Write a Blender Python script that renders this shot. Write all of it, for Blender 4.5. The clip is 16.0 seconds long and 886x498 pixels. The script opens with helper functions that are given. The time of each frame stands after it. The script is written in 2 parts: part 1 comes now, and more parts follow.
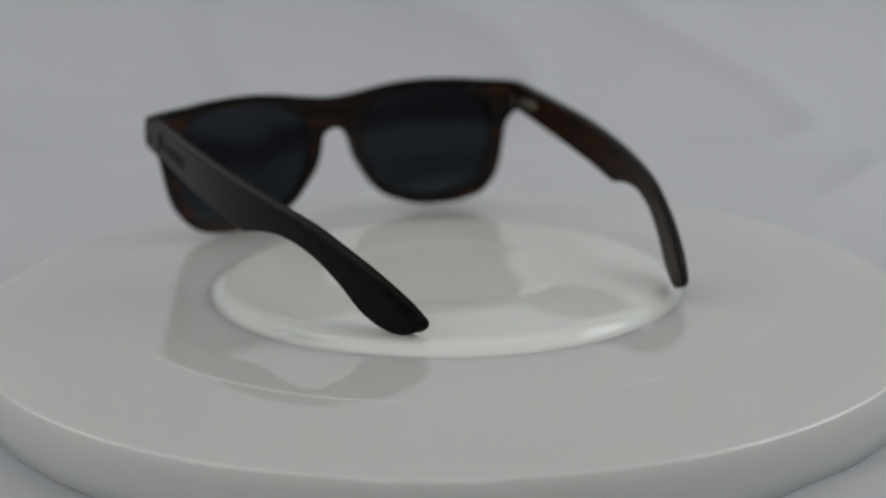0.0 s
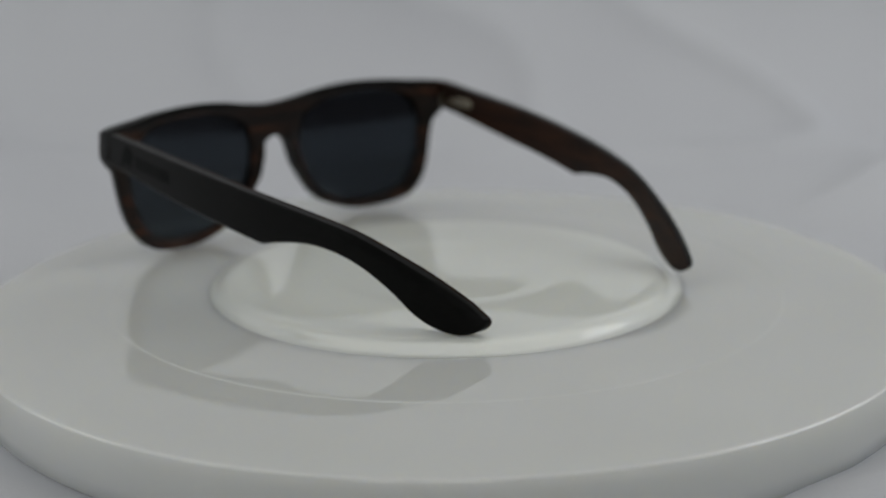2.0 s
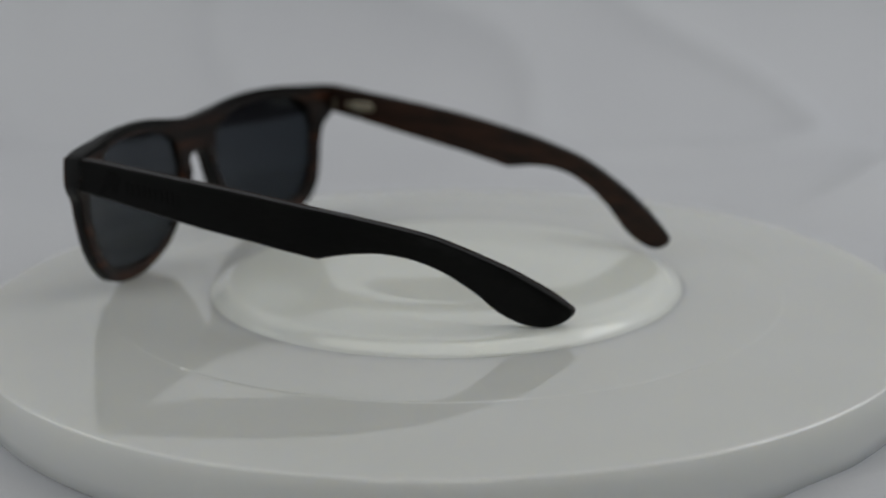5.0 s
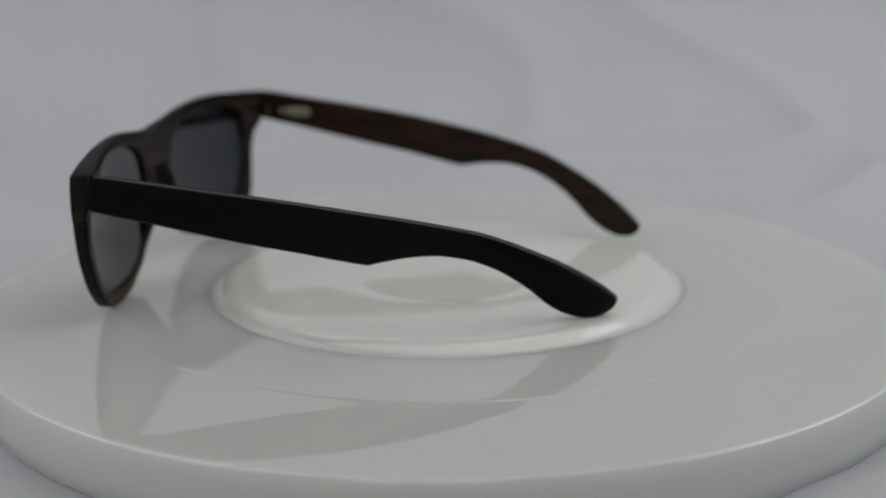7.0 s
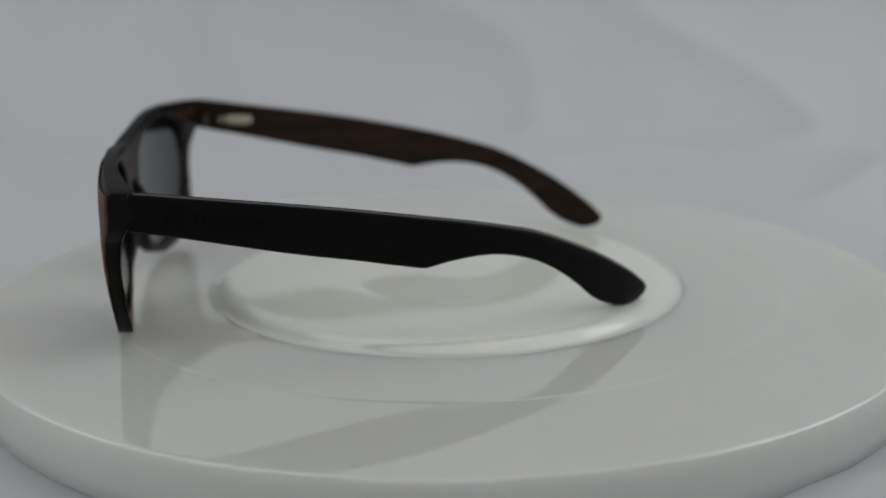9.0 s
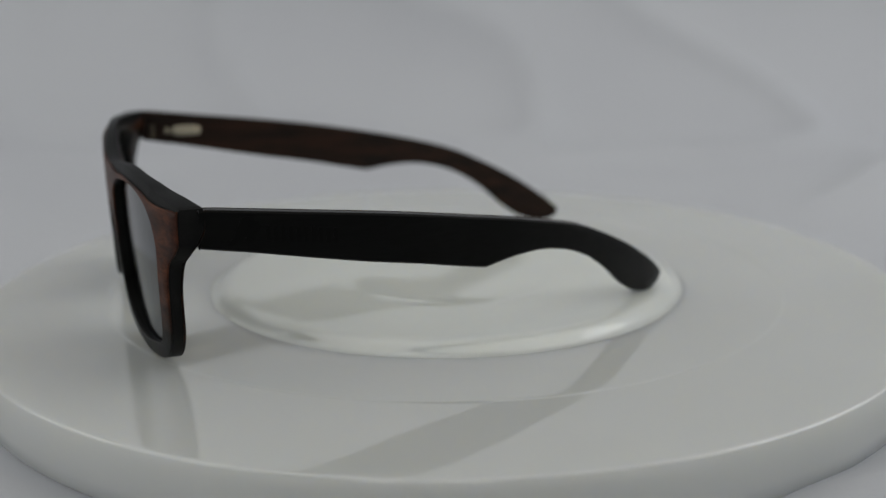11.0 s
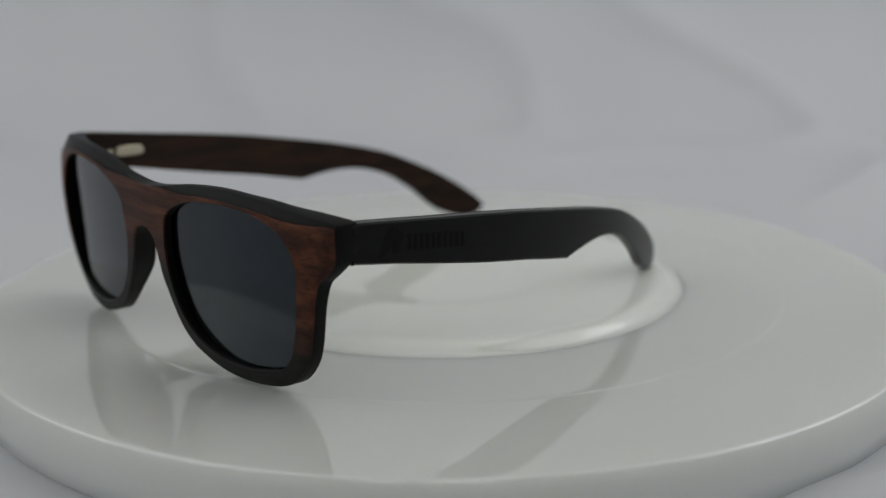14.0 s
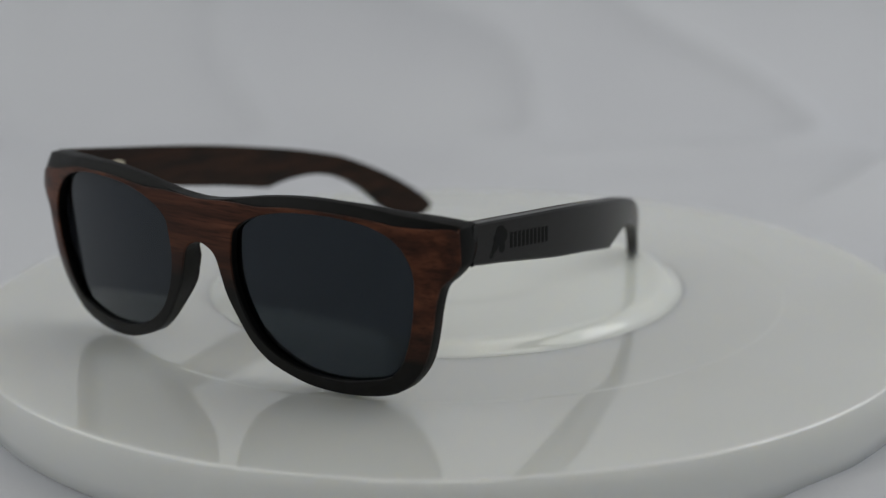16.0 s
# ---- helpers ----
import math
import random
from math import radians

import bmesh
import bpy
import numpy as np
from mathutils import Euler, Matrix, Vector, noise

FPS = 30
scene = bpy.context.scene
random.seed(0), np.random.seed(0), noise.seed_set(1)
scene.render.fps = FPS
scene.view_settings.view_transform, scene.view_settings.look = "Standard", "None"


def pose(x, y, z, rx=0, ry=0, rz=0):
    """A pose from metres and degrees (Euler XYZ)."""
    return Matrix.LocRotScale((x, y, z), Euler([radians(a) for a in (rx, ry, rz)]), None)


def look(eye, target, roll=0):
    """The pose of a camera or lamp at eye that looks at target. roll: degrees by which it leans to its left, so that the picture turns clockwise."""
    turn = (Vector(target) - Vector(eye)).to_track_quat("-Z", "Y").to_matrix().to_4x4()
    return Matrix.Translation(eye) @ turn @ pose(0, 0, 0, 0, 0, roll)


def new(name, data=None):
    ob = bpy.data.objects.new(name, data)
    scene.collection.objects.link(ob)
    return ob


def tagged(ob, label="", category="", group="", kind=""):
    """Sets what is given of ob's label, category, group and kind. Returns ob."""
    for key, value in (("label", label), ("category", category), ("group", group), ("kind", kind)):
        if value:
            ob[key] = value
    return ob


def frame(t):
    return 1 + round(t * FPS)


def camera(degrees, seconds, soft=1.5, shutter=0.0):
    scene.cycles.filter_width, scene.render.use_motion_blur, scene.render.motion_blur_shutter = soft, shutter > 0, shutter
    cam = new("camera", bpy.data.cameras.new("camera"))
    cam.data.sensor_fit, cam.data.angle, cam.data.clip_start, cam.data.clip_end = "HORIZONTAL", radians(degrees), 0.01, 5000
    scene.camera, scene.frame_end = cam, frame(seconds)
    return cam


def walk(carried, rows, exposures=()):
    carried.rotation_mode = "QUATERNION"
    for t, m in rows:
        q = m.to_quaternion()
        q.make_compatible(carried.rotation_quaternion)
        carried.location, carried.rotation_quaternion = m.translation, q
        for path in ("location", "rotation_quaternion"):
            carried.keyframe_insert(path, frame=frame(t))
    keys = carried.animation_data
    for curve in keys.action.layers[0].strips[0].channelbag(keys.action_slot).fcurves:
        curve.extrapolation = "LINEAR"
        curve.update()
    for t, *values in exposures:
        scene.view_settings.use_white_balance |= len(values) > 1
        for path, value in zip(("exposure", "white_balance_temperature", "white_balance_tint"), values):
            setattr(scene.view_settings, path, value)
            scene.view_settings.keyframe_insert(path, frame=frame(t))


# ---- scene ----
from mathutils.geometry import delaunay_2d_cdt

# ---- camera: still on its stand ----
cam = camera(36.65, 16.0, soft=1.4)
cam.data.dof.use_dof = True
cam.data.dof.focus_distance = 0.33
cam.data.dof.aperture_fstop = 8.0
EYE = Vector((0.0, -0.40366, 0.118485))
AIM = EYE + Vector((-0.00183, math.cos(0.261764), -math.sin(0.261764)))
walk(cam, [(0.0, look(EYE, AIM, -0.622)), (16.0, look(EYE, AIM, -0.622))],
     [(0.0, -0.05), (10.0, -0.06), (13.5, 0.0), (16.0, 0.09)])

# ---- light: side softboxes, added fills above and in front, a dim room round them ----
world = bpy.data.worlds.new("room_light")
scene.world = world
world.use_nodes = True
world.node_tree.nodes["Background"].inputs["Color"].default_value = (0.80, 0.86, 1.0, 1)
world.node_tree.nodes["Background"].inputs["Strength"].default_value = 0.05


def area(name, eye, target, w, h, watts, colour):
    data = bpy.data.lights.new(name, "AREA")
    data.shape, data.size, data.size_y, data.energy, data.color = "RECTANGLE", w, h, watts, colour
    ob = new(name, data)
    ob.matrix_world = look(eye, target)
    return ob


# Added soft lamp overhead, standing in for an unseen diffuse source.
area("overhead_fill", (0.0, 0.12, 0.92), (0.0, 0.08, 0.0), 1.2, 0.7, 2.15, (0.975, 0.985, 0.945))
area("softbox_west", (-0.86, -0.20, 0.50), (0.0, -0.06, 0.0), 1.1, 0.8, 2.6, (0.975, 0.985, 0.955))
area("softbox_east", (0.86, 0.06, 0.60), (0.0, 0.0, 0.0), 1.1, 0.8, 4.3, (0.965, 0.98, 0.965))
# Added fill behind the camera; it brightens the plate's near side.
area("south_fill", (-0.15, -2.44, 0.75), (-0.15, 0.0, 0.55), 1.3, 1.1, 6.7, (0.965, 0.98, 0.97))
bulb = bpy.data.lights.new("ceiling_bulb", "POINT")
bulb.energy, bulb.shadow_soft_size, bulb.color = 0.36, 0.011, (1.0, 0.66, 0.36)
new("ceiling_bulb", bulb).location = (0.11, 0.02, 0.76)


# ---- materials ----
def material(name, base, rough=0.5, metal=0.0, spec=0.5):
    m = bpy.data.materials.new(name)
    m.use_nodes = True
    b = m.node_tree.nodes["Principled BSDF"]
    b.inputs["Base Color"].default_value = (*base, 1)
    b.inputs["Roughness"].default_value = rough
    b.inputs["Metallic"].default_value = metal
    b.inputs["Specular IOR Level"].default_value = spec
    return m


def node(m, kind, **values):
    n = m.node_tree.nodes.new(kind)
    for key, value in values.items():
        n.inputs[key.replace("_", " ")].default_value = value
    return n


def link(m, a, b):
    m.node_tree.links.new(a, b)


def noise_of(m, scale, stretch=(1, 1, 1), detail=4.0, rough=0.55):
    co = m.node_tree.nodes.new("ShaderNodeTexCoord")
    mp = node(m, "ShaderNodeMapping", Scale=stretch)
    nz = node(m, "ShaderNodeTexNoise", Scale=scale, Detail=detail, Roughness=rough)
    link(m, co.outputs["Object"], mp.inputs["Vector"])
    link(m, mp.outputs["Vector"], nz.inputs["Vector"])
    return nz.outputs["Fac"]


def ramp(m, fac, *stops):
    r = m.node_tree.nodes.new("ShaderNodeValToRGB")
    e = r.color_ramp.elements
    while len(e) < len(stops):
        e.new(0.5)
    for el, (pos, col) in zip(e, stops):
        el.position, el.color = pos, (*col, 1)
    link(m, fac, r.inputs["Fac"])
    return r.outputs["Color"]


def bump(m, fac, strength, distance):
    b = node(m, "ShaderNodeBump", Strength=strength, Distance=distance)
    link(m, fac, b.inputs["Height"])
    link(m, b.outputs["Normal"], m.node_tree.nodes["Principled BSDF"].inputs["Normal"])


def mix(m, fac, a, b, mode="MIX"):
    n = m.node_tree.nodes.new("ShaderNodeMix")
    n.data_type, n.blend_type = "RGBA", mode
    for value, slot in ((fac, 0), (a, 6), (b, 7)):
        if hasattr(value, "is_output"):
            link(m, value, n.inputs[slot])
        elif slot == 0:
            n.inputs[slot].default_value = value
        else:
            n.inputs[slot].default_value = (*value, 1)
    return n.outputs[2]


def wood(name, dark, mid, light, along, rough=0.5, spec=0.4):
    """Fine-grained wood; along: the axis of the grain."""
    m = material(name, mid, rough, 0.0, spec)
    s = [1.0, 1.0, 1.0]
    s[along] = 0.07
    broad = noise_of(m, 260.0, s, 3.0)
    fine = noise_of(m, 1500.0, s, 5.0, 0.65)
    col = ramp(m, broad, (0.32, dark), (0.50, mid), (0.70, light))
    pores = ramp(m, fine, (0.36, (0.35, 0.33, 0.31)), (0.52, (1, 1, 1)))
    col = mix(m, 0.8, col, pores, "MULTIPLY")
    link(m, col, m.node_tree.nodes["Principled BSDF"].inputs["Base Color"])
    bump(m, fine, 0.25, 0.0002)
    return m


ROSEWOOD = wood("rosewood_veneer", (0.019, 0.0063, 0.003), (0.061, 0.0188, 0.0084), (0.128, 0.043, 0.019), 0, 0.45, 0.17)
EBONY = wood("black_ebony", (0.0016, 0.0017, 0.0016), (0.0022, 0.0023, 0.0021), (0.0038, 0.0037, 0.0034), 1, 0.38, 0.10)
EBONY_X = wood("black_ebony_front", (0.0018, 0.0019, 0.0018), (0.0026, 0.0027, 0.0025), (0.005, 0.0048, 0.0044), 0, 0.46, 0.14)
BROWN = wood("brown_walnut_lining", (0.008, 0.003, 0.0015), (0.021, 0.0075, 0.0032), (0.038, 0.0135, 0.0052), 1, 0.46, 0.22)
BROWN_X = wood("brown_walnut_back", (0.003, 0.002, 0.0016), (0.0095, 0.0042, 0.0026), (0.052, 0.017, 0.006), 0, 0.45, 0.17)


def two_tone(m):
    """The veneer's dark heartwood streak along the lower rim."""
    b = m.node_tree.nodes["Principled BSDF"]
    old = b.inputs["Base Color"].links[0].from_socket
    co = m.node_tree.nodes.new("ShaderNodeTexCoord")
    sep = m.node_tree.nodes.new("ShaderNodeSeparateXYZ")
    link(m, co.outputs["Object"], sep.inputs["Vector"])
    wob = noise_of(m, 120.0, (0.25, 1, 1), 3.0)
    across = m.node_tree.nodes.new("ShaderNodeMath")
    across.operation = "ABSOLUTE"
    link(m, sep.outputs["X"], across.inputs[0])
    slope = m.node_tree.nodes.new("ShaderNodeMath")
    slope.operation = "MULTIPLY_ADD"
    link(m, across.outputs[0], slope.inputs[0])
    slope.inputs[1].default_value = 0.22
    link(m, sep.outputs["Z"], slope.inputs[2])
    add = m.node_tree.nodes.new("ShaderNodeMath")
    add.operation = "MULTIPLY_ADD"
    link(m, wob, add.inputs[0])
    add.inputs[1].default_value = 0.014
    link(m, slope.outputs[0], add.inputs[2])
    edge = ramp(m, add.outputs[0], (0.031, (1, 1, 1)), (0.045, (0, 0, 0)))
    link(m, mix(m, edge, old, (0.004, 0.0038, 0.0034)), b.inputs["Base Color"])


two_tone(ROSEWOOD)
EBONY.node_tree.nodes["Principled BSDF"].inputs["Sheen Weight"].default_value = 0.22
EBONY.node_tree.nodes["Principled BSDF"].inputs["Sheen Roughness"].default_value = 0.35

LENS = material("smoked_lens", (0.0115, 0.0125, 0.0150), 0.10)
LENS.node_tree.nodes["Principled BSDF"].inputs["Transmission Weight"].default_value = 1.0
LENS.node_tree.nodes["Principled BSDF"].inputs["Specular Tint"].default_value = (0.66, 0.84, 1.0, 1)
LENS.node_tree.nodes["Principled BSDF"].inputs["IOR"].default_value = 1.45

METAL = material("nickel_silver", (0.56, 0.51, 0.40), 0.38, 1.0)
bump(METAL, noise_of(METAL, 2500.0), 0.15, 0.0001)
STEEL = material("dark_steel", (0.16, 0.14, 0.11), 0.45, 1.0)
bump(STEEL, noise_of(STEEL, 2500.0), 0.2, 0.0001)
ENGRAVED = material("burnt_engraving", (0.0016, 0.0016, 0.0016), 0.6, 0.0, 0.10)



def glaze(name, low, high, rough, scatter=0.5):
    m = material(name, low, 0.08)
    b = m.node_tree.nodes["Principled BSDF"]
    b.inputs["IOR"].default_value = 2.1
    b.inputs["Subsurface Weight"].default_value = scatter
    b.inputs["Subsurface Radius"].default_value = (1.0, 0.95, 0.8)
    b.inputs["Subsurface Scale"].default_value = 0.012
    link(m, ramp(m, noise_of(m, 14.0), (0.3, low), (0.7, high)), b.inputs["Base Color"])
    link(m, ramp(m, noise_of(m, 60.0), (0.3, (rough * 0.7,) * 3), (0.7, (rough * 1.3,) * 3)), b.inputs["Roughness"])
    return m


PLATE = glaze("white_glazed_plate", (0.678, 0.692, 0.67), (0.70, 0.714, 0.692), 0.02, 0.8)
CENTRE = glaze("white_glazed_centre", (0.845, 0.872, 0.815), (0.87, 0.897, 0.84), 0.02, 0.4)

CLOTH = material("white_backdrop_cloth", (0.74, 0.75, 0.79), 0.9, 0.0, 0.1)
link(CLOTH, ramp(CLOTH, noise_of(CLOTH, 5.0), (0.3, (0.575, 0.587, 0.624)), (0.7, (0.603, 0.615, 0.646))),
     CLOTH.node_tree.nodes["Principled BSDF"].inputs["Base Color"])
bump(CLOTH, noise_of(CLOTH, 900.0), 0.2, 0.0005)
WALL = material("grey_room_wall", (0.14, 0.14, 0.15), 0.9)
bump(WALL, noise_of(WALL, 60.0), 0.1, 0.002)
BASE = material("white_plastic", (0.7, 0.7, 0.68), 0.4)

# ---- mesh helpers ----
def finish(name, bm, mat, smooth=40):
    bmesh.ops.recalc_face_normals(bm, faces=bm.faces)
    me = bpy.data.meshes.new(name)
    for f in bm.faces:
        f.smooth = True
    for e in bm.edges:
        if len(e.link_faces) == 2 and e.calc_face_angle(0) > radians(smooth):
            e.smooth = False
    bm.to_mesh(me)
    bm.free()
    me.materials.append(mat)
    return new(name, me)


def part(name, bm, mat, parent, label="", smooth=40):
    ob = finish(name, bm, mat, smooth)
    ob.parent = parent
    return tagged(ob, label)


def spline(points, n, closed=True):
    """A smooth curve through the points, n steps to a span."""
    p = [Vector(q) for q in points]
    k, out = len(p), []
    for i in range(k if closed else k - 1):
        if closed:
            a, b, c, d = p[i - 1], p[i], p[(i + 1) % k], p[(i + 2) % k]
        else:
            a, b, c, d = p[max(i - 1, 0)], p[i], p[i + 1], p[min(i + 2, k - 1)]
        for j in range(n):
            t = j / n
            out.append(0.5 * (2 * b + (c - a) * t + (2 * a - 5 * b + 4 * c - d) * t * t + (3 * b - a - 3 * c + d) * t ** 3))
    if not closed:
        out.append(p[-1])
    return out


def signed(loop):
    return sum(a.x * b.y - b.x * a.y for a, b in zip(loop, loop[1:] + loop[:1])) / 2


def grown(loop, d):
    """The loop moved outwards by d."""
    s = 1 if signed(loop) > 0 else -1
    out = []
    for i, q in enumerate(loop):
        t = loop[(i + 1) % len(loop)] - loop[i - 1]
        t = t.normalized() if t.length else Vector((1, 0))
        out.append(q + Vector((t.y, -t.x)) * s * d)
    return out


def inside(loop, x, y):
    odd = False
    for a, b in zip(loop, loop[1:] + loop[:1]):
        if (a.y > y) != (b.y > y) and x < (b.x - a.x) * (y - a.y) / (b.y - a.y) + a.x:
            odd = not odd
    return odd


def slab(outer, holes, step, place, near, far, chamfer):
    """A solid board with the given outline and holes. place(u, v, d) bends it into space; near and far give the depth of its two faces."""
    loops = [(outer, grown(outer, -chamfer))] + [(h, grown(h, chamfer)) for h in holes]
    verts, edges, spans = [], [], []
    for _, small in loops:
        k = len(verts)
        verts += small
        edges += [(k + i, k + (i + 1) % len(small)) for i in range(len(small))]
        spans.append((k, len(small)))
    lo = [min(q[i] for q in outer) for i in (0, 1)]
    hi = [max(q[i] for q in outer) for i in (0, 1)]
    rim = grown(outer, -chamfer - step * 0.45)
    gaps = [grown(h, chamfer + step * 0.45) for h in holes]
    x = lo[0] + step / 2
    while x < hi[0]:
        y = lo[1] + step / 2
        while y < hi[1]:
            if inside(rim, x, y) and not any(inside(g, x, y) for g in gaps):
                verts.append(Vector((x, y)))
            y += step
        x += step
    vs, _, fs, origin, _, _ = delaunay_2d_cdt(verts, edges, [], 0, 1e-7)
    back = {}
    for i, o in enumerate(origin):
        for q in o:
            back[q] = i
    bm = bmesh.new()
    top = [bm.verts.new(place(q.x, q.y, near(q.x, q.y))) for q in vs]
    low = [bm.verts.new(place(q.x, q.y, far(q.x, q.y))) for q in vs]
    skin = loops[0][1]
    for f in fs:
        c = sum((vs[i] for i in f), Vector((0, 0))) / len(f)
        if inside(skin, c.x, c.y) and not any(inside(s, c.x, c.y) for _, s in loops[1:]):
            bm.faces.new([top[i] for i in f])
            bm.faces.new([low[i] for i in reversed(f)])
    for (full, _), (k, n) in zip(loops, spans):
        a = [top[back[k + i]] for i in range(n)]
        b = [bm.verts.new(place(q.x, q.y, near(q.x, q.y) + chamfer)) for q in full]
        c = [bm.verts.new(place(q.x, q.y, far(q.x, q.y) - chamfer)) for q in full]
        d = [low[back[k + i]] for i in range(n)]
        for u, v in ((a, b), (b, c), (c, d)):
            for i in range(n):
                j = (i + 1) % n
                if len({u[i], u[j], v[j], v[i]}) == 4:
                    bm.faces.new((u[i], u[j], v[j], v[i]))
    for v in [v for v in bm.verts if not v.link_faces]:
        bm.verts.remove(v)
    return bm


def lathe(profile, n):
    bm = bmesh.new()
    rings = []
    for r, z in profile:
        if r < 1e-6:
            rings.append([bm.verts.new((0, 0, z))])
        else:
            rings.append([bm.verts.new((r * math.cos(math.tau * i / n), r * math.sin(math.tau * i / n), z)) for i in range(n)])
    for a, b in zip(rings, rings[1:]):
        for i in range(n):
            j = (i + 1) % n
            if len(a) == 1:
                bm.faces.new((a[0], b[i], b[j]))
            elif len(b) == 1:
                bm.faces.new((a[i], b[0], a[j]))
            else:
                bm.faces.new((a[i], b[i], b[j], a[j]))
    return bm


def smoothstep(a, b, x):
    t = min(1.0, max(0.0, (x - a) / (b - a)))
    return t * t * (3 - 2 * t)


def box(bm, centre, size, bevel=0.0, turn=None):
    made = bmesh.ops.create_cube(bm, size=1.0)["verts"]
    m = Matrix.Translation(centre) @ (turn or Matrix.Identity(4)) @ Matrix.Diagonal((*size, 1))
    bmesh.ops.transform(bm, matrix=m, verts=made)
    if bevel:
        es = list({e for v in made for e in v.link_edges})
        bmesh.ops.bevel(bm, geom=es, offset=bevel, segments=2, affect="EDGES")


# ---- backdrop and room ----
FLOOR = -0.0186


def backdrop():
    """A white cloth that lies under the turntable and sweeps up behind it, with soft folds."""
    nx, ny = 340, 300
    bm = bmesh.new()
    rows = []
    flat, radius = 0.85, 0.16
    for j in range(ny + 1):
        s = j / ny * 2.2
        row = []
        for i in range(nx + 1):
            x = -1.1 + 2.2 * i / nx
            if s < flat:
                y, z, n = -0.55 + s, FLOOR, Vector((0, 0, 1))
            elif s < flat + radius * math.pi / 2:
                a = (s - flat) / radius
                y, z = -0.55 + flat + radius * math.sin(a), FLOOR + radius * (1 - math.cos(a))
                n = Vector((0, -math.sin(a), math.cos(a)))
            else:
                h = s - flat - radius * math.pi / 2
                y, z, n = -0.55 + flat + radius, FLOOR + radius + h, Vector((0, -1, 0))
            far = smoothstep(0.16, 0.30, math.hypot(x, y * 0.9))
            rise = smoothstep(0.0, 0.5, z)
            fold = 0.006 * rise * math.sin(8.0 * x + 7.0 * z + 2.4 * noise.noise((x * 2.0, z * 2.0, 3.1)))
            fold += 0.008 * noise.noise((x * 3.0 + 5, y * 3.0, z * 2.0)) * far
            ridge = abs(noise.noise((x * 7.0 + 2, y * 7.0, z * 3.0 + 9)))
            fold += 0.010 * (1 - ridge) ** 6 * far * (1 - rise)
            back = smoothstep(0.17, 0.26, y)
            fold += 0.0014 * back * math.sin(24.0 * x + 14.0 * (y + z) + 3.0 * noise.noise((x * 3.0, y * 3.0 + z * 3.0, 1.7)))
            u, v = x - 0.135, y + 0.098
            fold += 0.011 * math.exp(-((0.8 * u + 0.6 * v) / 0.045) ** 2 - ((0.8 * v - 0.6 * u) / 0.010) ** 2)
            fold += 0.007 * math.exp(-((0.9 * u - 0.4 * v - 0.03) / 0.05) ** 2 - ((0.9 * v + 0.4 * u + 0.035) / 0.009) ** 2)
            row.append(bm.verts.new(Vector((x, y, z)) + n * max(fold, -0.02)))
        rows.append(row)
    for a, b in zip(rows, rows[1:]):
        for i in range(nx):
            bm.faces.new((a[i], a[i + 1], b[i + 1], b[i]))
    ob = finish("backdrop", bm, CLOTH, 180)
    return tagged(ob, "white cloth backdrop sweeping up in soft folds", "backdrop", kind="structure")


backdrop()


def wall(name, centre, size, label, mat=WALL):
    bm = bmesh.new()
    box(bm, centre, size)
    return tagged(finish(name, bm, mat), label, "wall", kind="structure")


# Unseen wall in four pieces, with an opening at the added fill lamp.
wall("wall_south", (-1.75, -2.55, 0.75), (1.8, 0.1, 2.9), "plain dim grey room wall beside the added fill lamp")
wall("wall_south_2", (1.60, -2.55, 0.75), (2.1, 0.1, 2.9), "plain dim grey room wall beside the added fill lamp")
wall("wall_south_3", (-0.15, -2.55, -0.25), (1.4, 0.1, 0.9), "plain dim grey room wall under the added fill lamp")
wall("wall_south_4", (-0.15, -2.55, 1.80), (1.4, 0.1, 0.8), "plain dim grey room wall over the added fill lamp")
# Unseen cloth panels, added to give the lenses an even reflection.
wall("wall_reflector_1", (-1.13, -0.30, 0.45), (0.02, 1.6, 0.98), "unseen white cloth panel added for the lenses to reflect", CLOTH)
wall("wall_reflector_2", (1.13, -0.30, 0.45), (0.02, 1.6, 0.98), "unseen white cloth panel added for the lenses to reflect", CLOTH)
wall("wall_north", (0, 2.55, 0.75), (5.2, 0.1, 2.9), "plain dim grey room wall")
wall("wall_east", (2.55, 0, 0.75), (0.1, 5.0, 2.9), "plain dim grey room wall")
wall("wall_west", (-2.55, 0, 0.75), (0.1, 5.0, 2.9), "plain dim grey room wall")
wall("ceiling", (0, 0, 2.25), (5.2, 5.2, 0.1), "plain dim grey room ceiling")
wall("floor", (0, 0, -0.80), (5.2, 5.2, 0.1), "plain dim grey room floor")
wall("table", (0, 0.05, -0.065), (2.3, 1.3, 0.04), "plain table under the backdrop cloth", BASE)


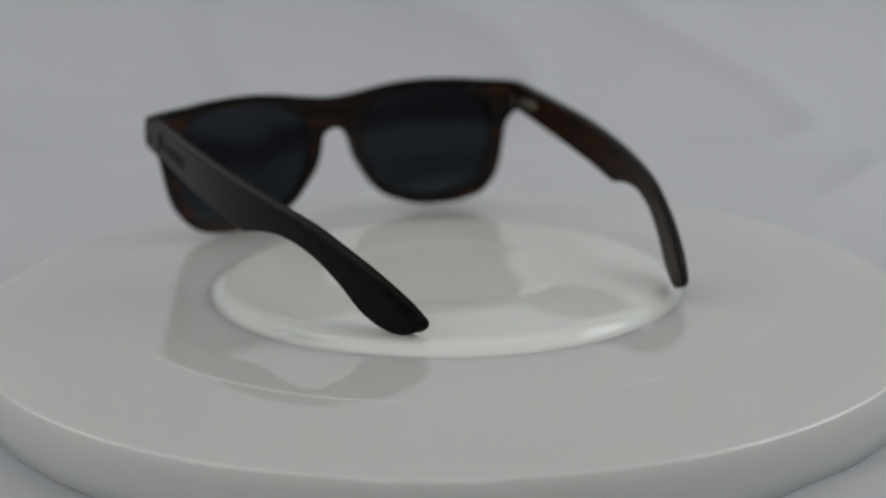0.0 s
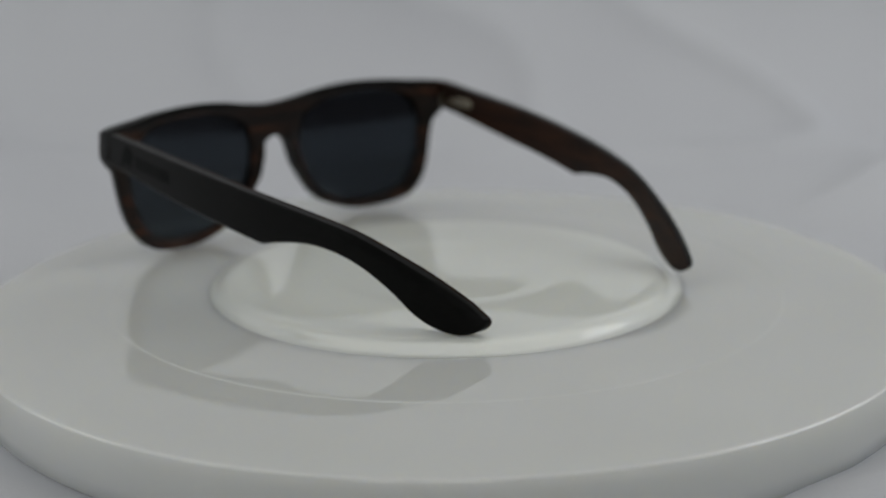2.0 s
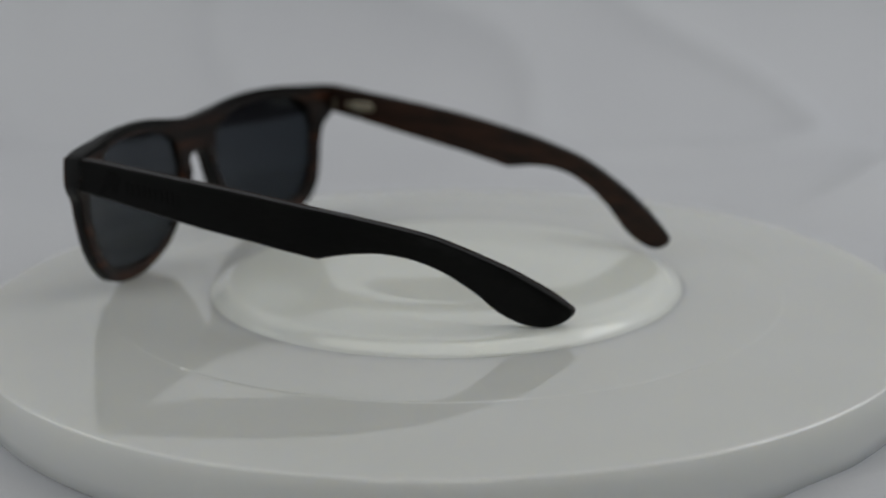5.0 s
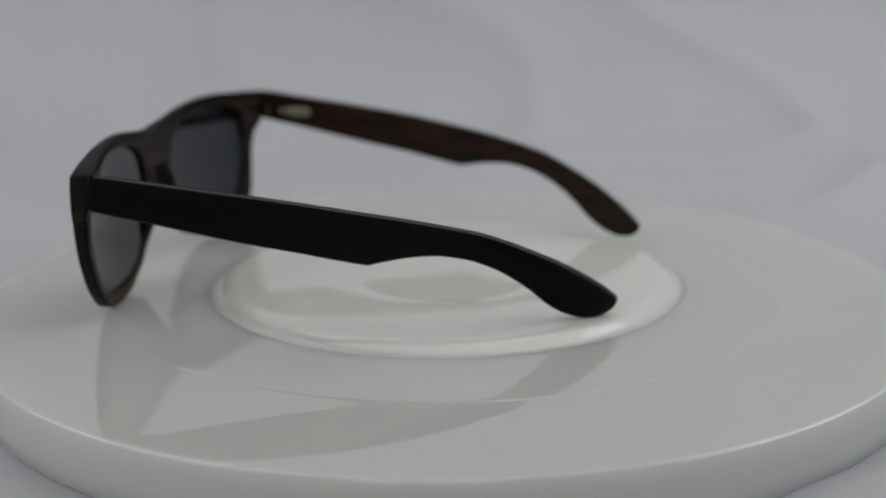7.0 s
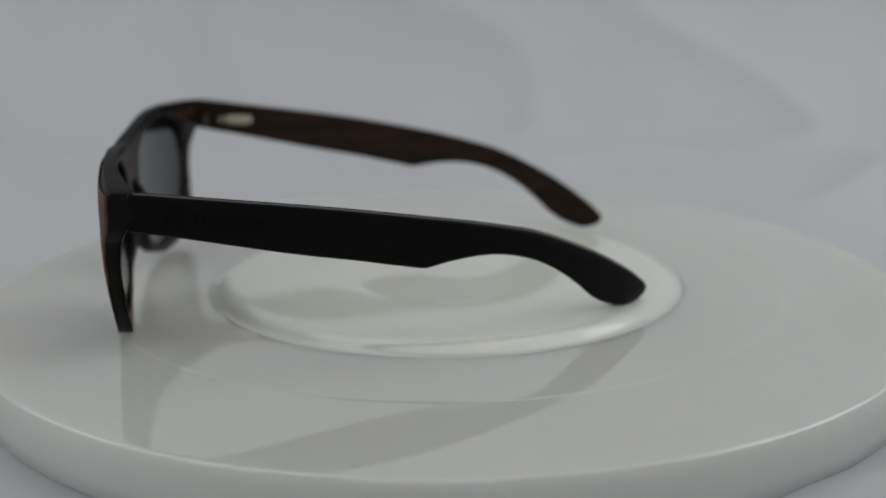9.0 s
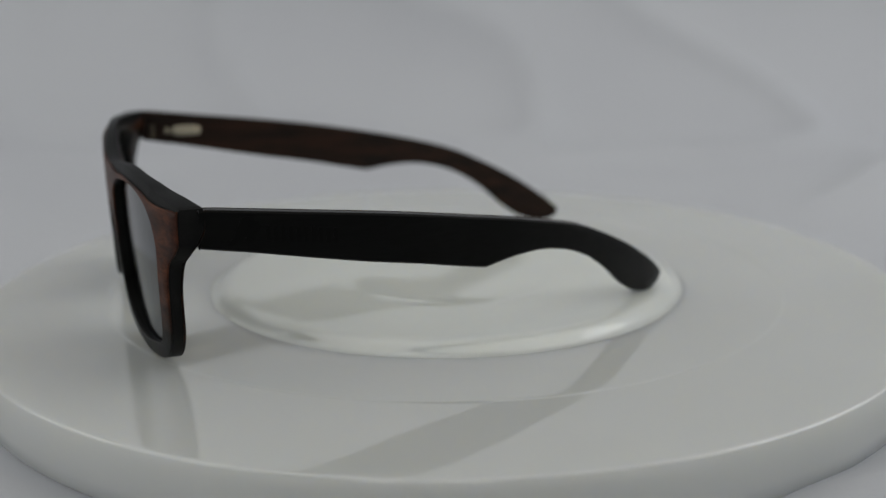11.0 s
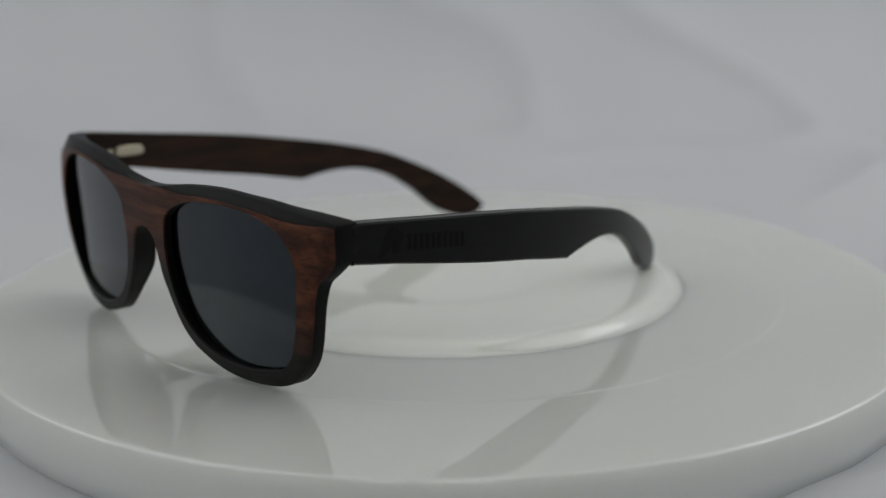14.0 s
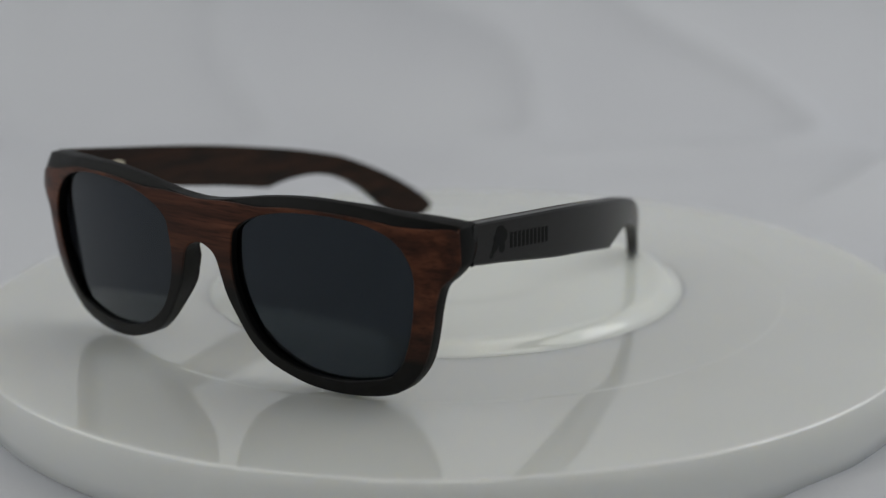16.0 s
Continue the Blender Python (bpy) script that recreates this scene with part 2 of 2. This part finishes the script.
# ---- turntable ----
def turntable():
    """A plate with a raised centre; they turn together."""
    whole = tagged(new("turntable"), "round glossy white turntable with a raised centre disc", "turntable")
    discs = (("centre_disc", CENTRE, "whiter raised centre disc with a rounded rim",
              [(0, 3.1), (28, 3.1), (30.5, 3.14), (33.5, 3.29), (36.5, 3.46), (39, 3.5), (64.2, 3.5), (65.8, 3.46), (67.0, 3.3), (68.0, 3.0), (69.0, 2.5),
               (69.9, 1.9), (70.6, 1.35), (71.2, 0.92), (71.8, 0.62), (72.5, 0.42), (73.2, 0.32), (73.3, -6.0), (0, -6.0)]),
             ("plate", PLATE, "glossy off-white plate with a shallow step and a sloping rim",
              [(0, -6.5), (71.0, -6.5), (71.4, 0.26), (75.0, 0.28), (77.0, 0.25), (90, 0.04), (101.6, -0.15), (102.4, -0.165), (102.8, -0.20), (103.1, -0.26), (103.4, -0.315), (103.8, -0.345), (105.2, -0.38),
               (140.9, -2.16), (141.7, -2.21), (142.1, -2.30), (142.4, -2.48), (142.56, -2.74), (142.6, -3.1), (142.5, -14.0), (142.4, -18.2), (141.9, -18.5), (0, -18.5)]))
    for name, mat, label, mm in discs:
        profile = []
        for (r0, z0), (r1, z1) in zip(mm, mm[1:]):
            steps = 4 if abs(r1 - r0) > 8 else 1
            profile += [(r0 + (r1 - r0) * i / steps, z0 + (z1 - z0) * i / steps) for i in range(steps)]
        profile.append(mm[-1])
        part(name, lathe([(r / 1000, z / 1000) for r, z in profile], 256), mat, whole, label, 60)
    return whole


plate = turntable()

# ---- sunglasses: x across the front, y back along the temples, z up; metres ----
HALF = [(0, 44.7), (10.6, 45.8), (19.5, 47.3), (27.9, 48.2), (35.6, 48.5), (43.1, 48.3), (50.2, 47.9), (57.1, 47.1), (63.8, 46.6), (70.2, 45.9), (71.9, 45.5),
        (72.4, 44.9), (72.8, 40), (72.9, 37.5), (72.8, 36.4), (72.0, 35.0), (70.7, 33.3), (68.6, 31), (67.6, 26.7), (66.4, 19.5), (64.7, 13.3), (62.2, 8.7),
        (58.1, 4.3), (53.1, 2.0), (46.6, 0.9), (38.8, 0.6), (31.1, 1.5), (23.7, 3.9), (19.4, 6.0), (15.3, 9.6), (12, 14.3), (8.3, 20.8), (6.7, 25.8),
        (5.4, 30.1), (3.4, 32.3), (0, 33.4)]
OPENING = [(11.3, 36.4), (12.9, 39.0), (16.1, 41.2), (21.2, 43.2), (27.7, 44.6), (35.7, 45.1), (43.3, 45), (51.2, 43.9), (57.2, 41.5), (60.8, 37.8),
           (62.5, 33.3), (62.6, 29.1), (62.1, 23.6), (60.9, 17.8), (58.8, 11.9), (56.2, 8.4), (53.2, 6.5), (45.7, 4.7), (39.5, 4.1), (31.5, 4.6),
           (23.3, 7.4), (16.6, 12.5), (12.4, 19.8), (10.6, 28)]
SIDE = [(4, 44.2), (5, 44.72), (7.6, 44.65), (11.5, 44.25), (18.3, 43.5), (32.8, 41.9), (47.2, 40.3), (61.7, 38.4), (76.2, 36.1), (91, 33.5), (106, 30.1), (113.8, 27.4), (121.7, 23.7),
        (129.9, 19.3), (138.4, 13.5), (142.8, 9.7), (144.5, 7.7), (143.6, 5.5), (140.6, 3.9), (137, 3.52), (131.9, 5), (126.8, 8.2), (121.9, 13),
        (117, 16.9), (112.3, 19.9), (106.1, 22.5), (98.4, 24), (90.9, 23.8), (84.9, 22.9), (80.6, 22), (79.2, 21.95), (68.6, 23.9), (61.3, 25.3),
        (46.7, 27.6), (32.2, 30.2), (17.7, 32.9), (11, 34), (7.4, 34.65), (4.8, 35.1), (4, 35.8)]


def metres(points):
    return [(x / 1000, y / 1000) for x, y in points]


def bend(x, z):
    """Depth of the front's outer face: it wraps round and leans."""
    u = x / 0.072
    bulge = 0.0019 * min(1.0, (x / 0.065) ** 2) * (((z - 0.026) / 0.0195) ** 2 - 1)
    lean = (0.0548 - 0.0077 * smoothstep(-0.04, 0.04, x)) * 0.5 * (0.036 - z + math.sqrt((0.036 - z) ** 2 + 0.000009))
    return -0.01215 * (1 - u * u) + bulge + lean + 0.01277 * x + 0.00382 * (u ** 4 - u * u) - 0.0012 * smoothstep(0.03, 0.07, x) - 0.0008 * smoothstep(0.045, 0.07, x) * smoothstep(0.034, 0.046, z)


def thickness(x, z):
    a = abs(x) * 1000
    ends = smoothstep(40, 67, a) * smoothstep(34, 41, z * 1000)
    edge = 5.0 + 9.0 * (1 - smoothstep(8, 30, z * 1000))
    nose = (1 - smoothstep(edge, edge + 6, a)) * smoothstep(8, 21, z * 1000) * (1 - smoothstep(27, 33, z * 1000))
    outer = 0.0007 * smoothstep(52, 64, -x * 1000) * (1 - smoothstep(32, 40, z * 1000))
    return 0.0041 + 0.0008 * smoothstep(22, 36, z * 1000) + 0.0026 * ends + 0.0028 * nose + outer


def bevel_drop(x):
    """How far, in mm, the black bevel along the brow reaches down the face; it is worn broader at one end."""
    a = abs(x)
    if x < 0:
        return 2.5 * smoothstep(6, 22, a) + 1.6 * smoothstep(52, 66, a)
    return 2.4 * smoothstep(6, 22, a) * (1 - 0.6 * smoothstep(60, 71, a))


def bevel(x, z):
    top = float(np.interp(abs(x) * 1000, [q[0] for q in HALF[:11]], [q[1] for q in HALF[:11]]))
    return 0.35 * max(0.0, z - (top - bevel_drop(x * 1000)) / 1000)


def lens_place(x, z, d):
    """The lens is flatter than the rim that holds it."""
    u = x / 0.072
    y = -0.01195 * (1 - u * u) + 0.045 * (0.036 - z) - 0.0012 * (x / 0.065) ** 4 + 0.01277 * x + 0.0038 * (u ** 4 - u * u) - 0.03 * max(0.0, x - 0.026)
    return (x, y + d, front_place(x, z, d)[2])


def front_place(x, z, d):
    return (x, bend(x, z) + d, z + 0.00048 - 0.00985 * x + 0.0007 * max(0.0, -x / 0.072) * z / 0.045)


def sunglasses():
    g = tagged(new("sunglasses"), "wooden sunglasses with rosewood front, black temples and smoked lenses", "sunglasses")
    outline = spline(metres(HALF + [(-x, z) for x, z in HALF[-2:0:-1]]), 3)
    right = [(x, z - bevel_drop(x)) if i < 11 else (x, z) for i, (x, z) in enumerate(HALF)]
    left = [(-x, z - bevel_drop(-x)) if i < 12 else (-x, z) for i, (x, z) in enumerate(HALF)]
    face = spline(metres(right + left[-2:0:-1]), 3)
    back = spline(metres(right + [(-x, z) for x, z in right[-2:0:-1]]), 3)
    hole = spline(metres(OPENING), 4)
    other = [Vector((-q.x, q.y)) for q in hole]
    veneer = 0.0006
    part("front_veneer", slab(face, [hole, other], 0.0024, front_place, lambda x, z: 0.0, lambda x, z: veneer, 0.00018),
         ROSEWOOD, g, "reddish rosewood front veneer with dark lower rim")
    part("front_core", slab(outline, [hole, other], 0.0024, front_place, lambda x, z: veneer + bevel(x, z), lambda x, z: thickness(x, z) - 0.0008, 0.00012),
         EBONY_X, g, "black wooden core of the front")
    part("front_lining", slab(back, [hole, other], 0.0024, front_place, lambda x, z: thickness(x, z) - 0.0008, lambda x, z: thickness(x, z), 0.0004),
         BROWN_X, g, "dark brown wooden back of the front")
    for rim in (hole, other):
        part("lens", slab(grown(rim, 0.0008), [], 0.003, lens_place, lambda x, z: 0.0021, lambda x, z: 0.0034, 0.0002),
             LENS, g, "dark smoked grey lens")
    side = spline(metres(SIDE), 3)
    for sign, xs in ((1, (72.95, 71.3, 66.7, 57.5, 40.0)), (-1, (72.95, 71.3, 67.2, 59.8, 47.0))):
        fit = np.polyfit([0, 38, 79, 111, 145.5], xs, 4)

        def temple_place(y, z, d, fit=fit, sign=sign):
            slim = 1 - 0.25 * smoothstep(0.136, 0.1455, y) ** 2
            lift = 0.0002 + 0.0026 * (1 - y / 0.145) if sign < 0 else 0.0
            back = y if sign > 0 else y + 0.0011 * smoothstep(0.02, 0.145, y)
            return (sign * (float(np.polyval(fit, y * 1000)) / 1000 - (0.0019 + (d - 0.0019) * slim)), back, z + lift)

        t = part("temple", slab(side, [], 0.0026, temple_place, lambda y, z: 0.0, lambda y, z: 0.0030, 0.00045), EBONY, g,
                 "matt black wooden temple arm")
        part("temple_lining", slab(side, [], 0.0026, temple_place, lambda y, z: 0.0030, lambda y, z: 0.0038, 0.0003), BROWN, t,
             "dark brown wooden inner face")
        hinge(t, temple_place, sign)
        if sign > 0:
            engraving(t, temple_place, sign)
    return g


def hinge(temple, place, sign):
    """A spring hinge let into the temple's inner face."""
    bm = bmesh.new()
    for y0, y1, h in ((14.0, 23.6, 3.2), (11.6, 13.2, 1.8)):
        loop = []
        for i in range(24):
            a = math.tau * i / 24
            c, s = math.cos(a), math.sin(a)
            loop.append(Vector(((y0 + y1) / 2000 + math.copysign(abs(c) ** 0.45, c) * (y1 - y0) / 2000, 0.0381 + math.copysign(abs(s) ** 0.6, s) * h / 2000)))
        piece = slab(loop, [], 0.0015, place, lambda y, z: 0.0036, lambda y, z: 0.0047, 0.0003)
        me = bpy.data.meshes.new("piece")
        piece.to_mesh(me)
        piece.free()
        bm.from_mesh(me)
        bpy.data.meshes.remove(me)
    part("hinge", bm, METAL, temple, "bright nickel spring hinge")
    bm = bmesh.new()
    for k in range(3):
        made = bmesh.ops.create_cone(bm, cap_ends=True, segments=16, radius1=0.0007, radius2=0.0007, depth=0.0013)["verts"]
        bmesh.ops.translate(bm, verts=made, vec=Vector(place(0.0072, 0.0381 + (k - 1) * 0.0015, 0.0049)))
    part("hinge_knuckle", bm, STEEL, temple, "small dark steel hinge barrel")


def engraving(temple, place, sign):
    """Burnt-in mark and a row of plain bars on the temple's outer face."""
    y, tall, wide = 20.7, 3.9, 1.05
    for i in range(10):
        z = 37.6 - 0.13 * (y - 22)
        bm = bmesh.new()
        box(bm, place((y + wide / 2) / 1000, z / 1000, 0.00004), (0.00025, wide / 1000, tall / 1000))
        part("engraved_bar", bm, ENGRAVED, temple)
        y += 1.9
    bm = bmesh.new()
    for cy, cz, ry, rz in ((16.2, 41.1, 1.9, 1.3), (17.9, 39.6, 1.5, 1.7), (15.2, 39.2, 1.9, 1.7), (14.0, 37.6, 1.3, 1.1), (17.0, 37.0, 1.3, 1.5), (13.0, 36.6, 0.9, 0.6), (12.2, 35.7, 0.8, 0.5)):
        vs = [bm.verts.new(place((cy + ry * math.cos(math.tau * i / 14)) / 1000, (cz + rz * math.sin(math.tau * i / 14)) / 1000, -0.00006)) for i in range(14)]
        vd = [bm.verts.new(place((cy + ry * math.cos(math.tau * i / 14)) / 1000, (cz + rz * math.sin(math.tau * i / 14)) / 1000, 0.0002)) for i in range(14)]
        bm.faces.new(vs)
        bm.faces.new(vd[::-1])
        for i in range(14):
            bm.faces.new((vs[i], vs[i - 1], vd[i - 1], vd[i]))
    part("engraved_mark", bm, ENGRAVED, temple, "dark engraved round mark")


glasses = sunglasses()


# ---- the turn of the plate, with the sunglasses on it ----
def angle(t):
    u = (t - 8.0) / 8.0
    return -6.7388 + 58.3936 * u - 0.0840 * u * u + 0.0310 * u ** 3


REST = pose(-0.088445, 0.00003, 0.0, 0, 0, -87.637)


def motions():
    times = [0.5 * i for i in range(33)]
    walk(plate, [(t, pose(0, 0, 0, 0, 0, angle(t))) for t in times])
    walk(glasses, [(t, pose(0, 0, 0, 0, 0, angle(t)) @ REST) for t in times])


motions()
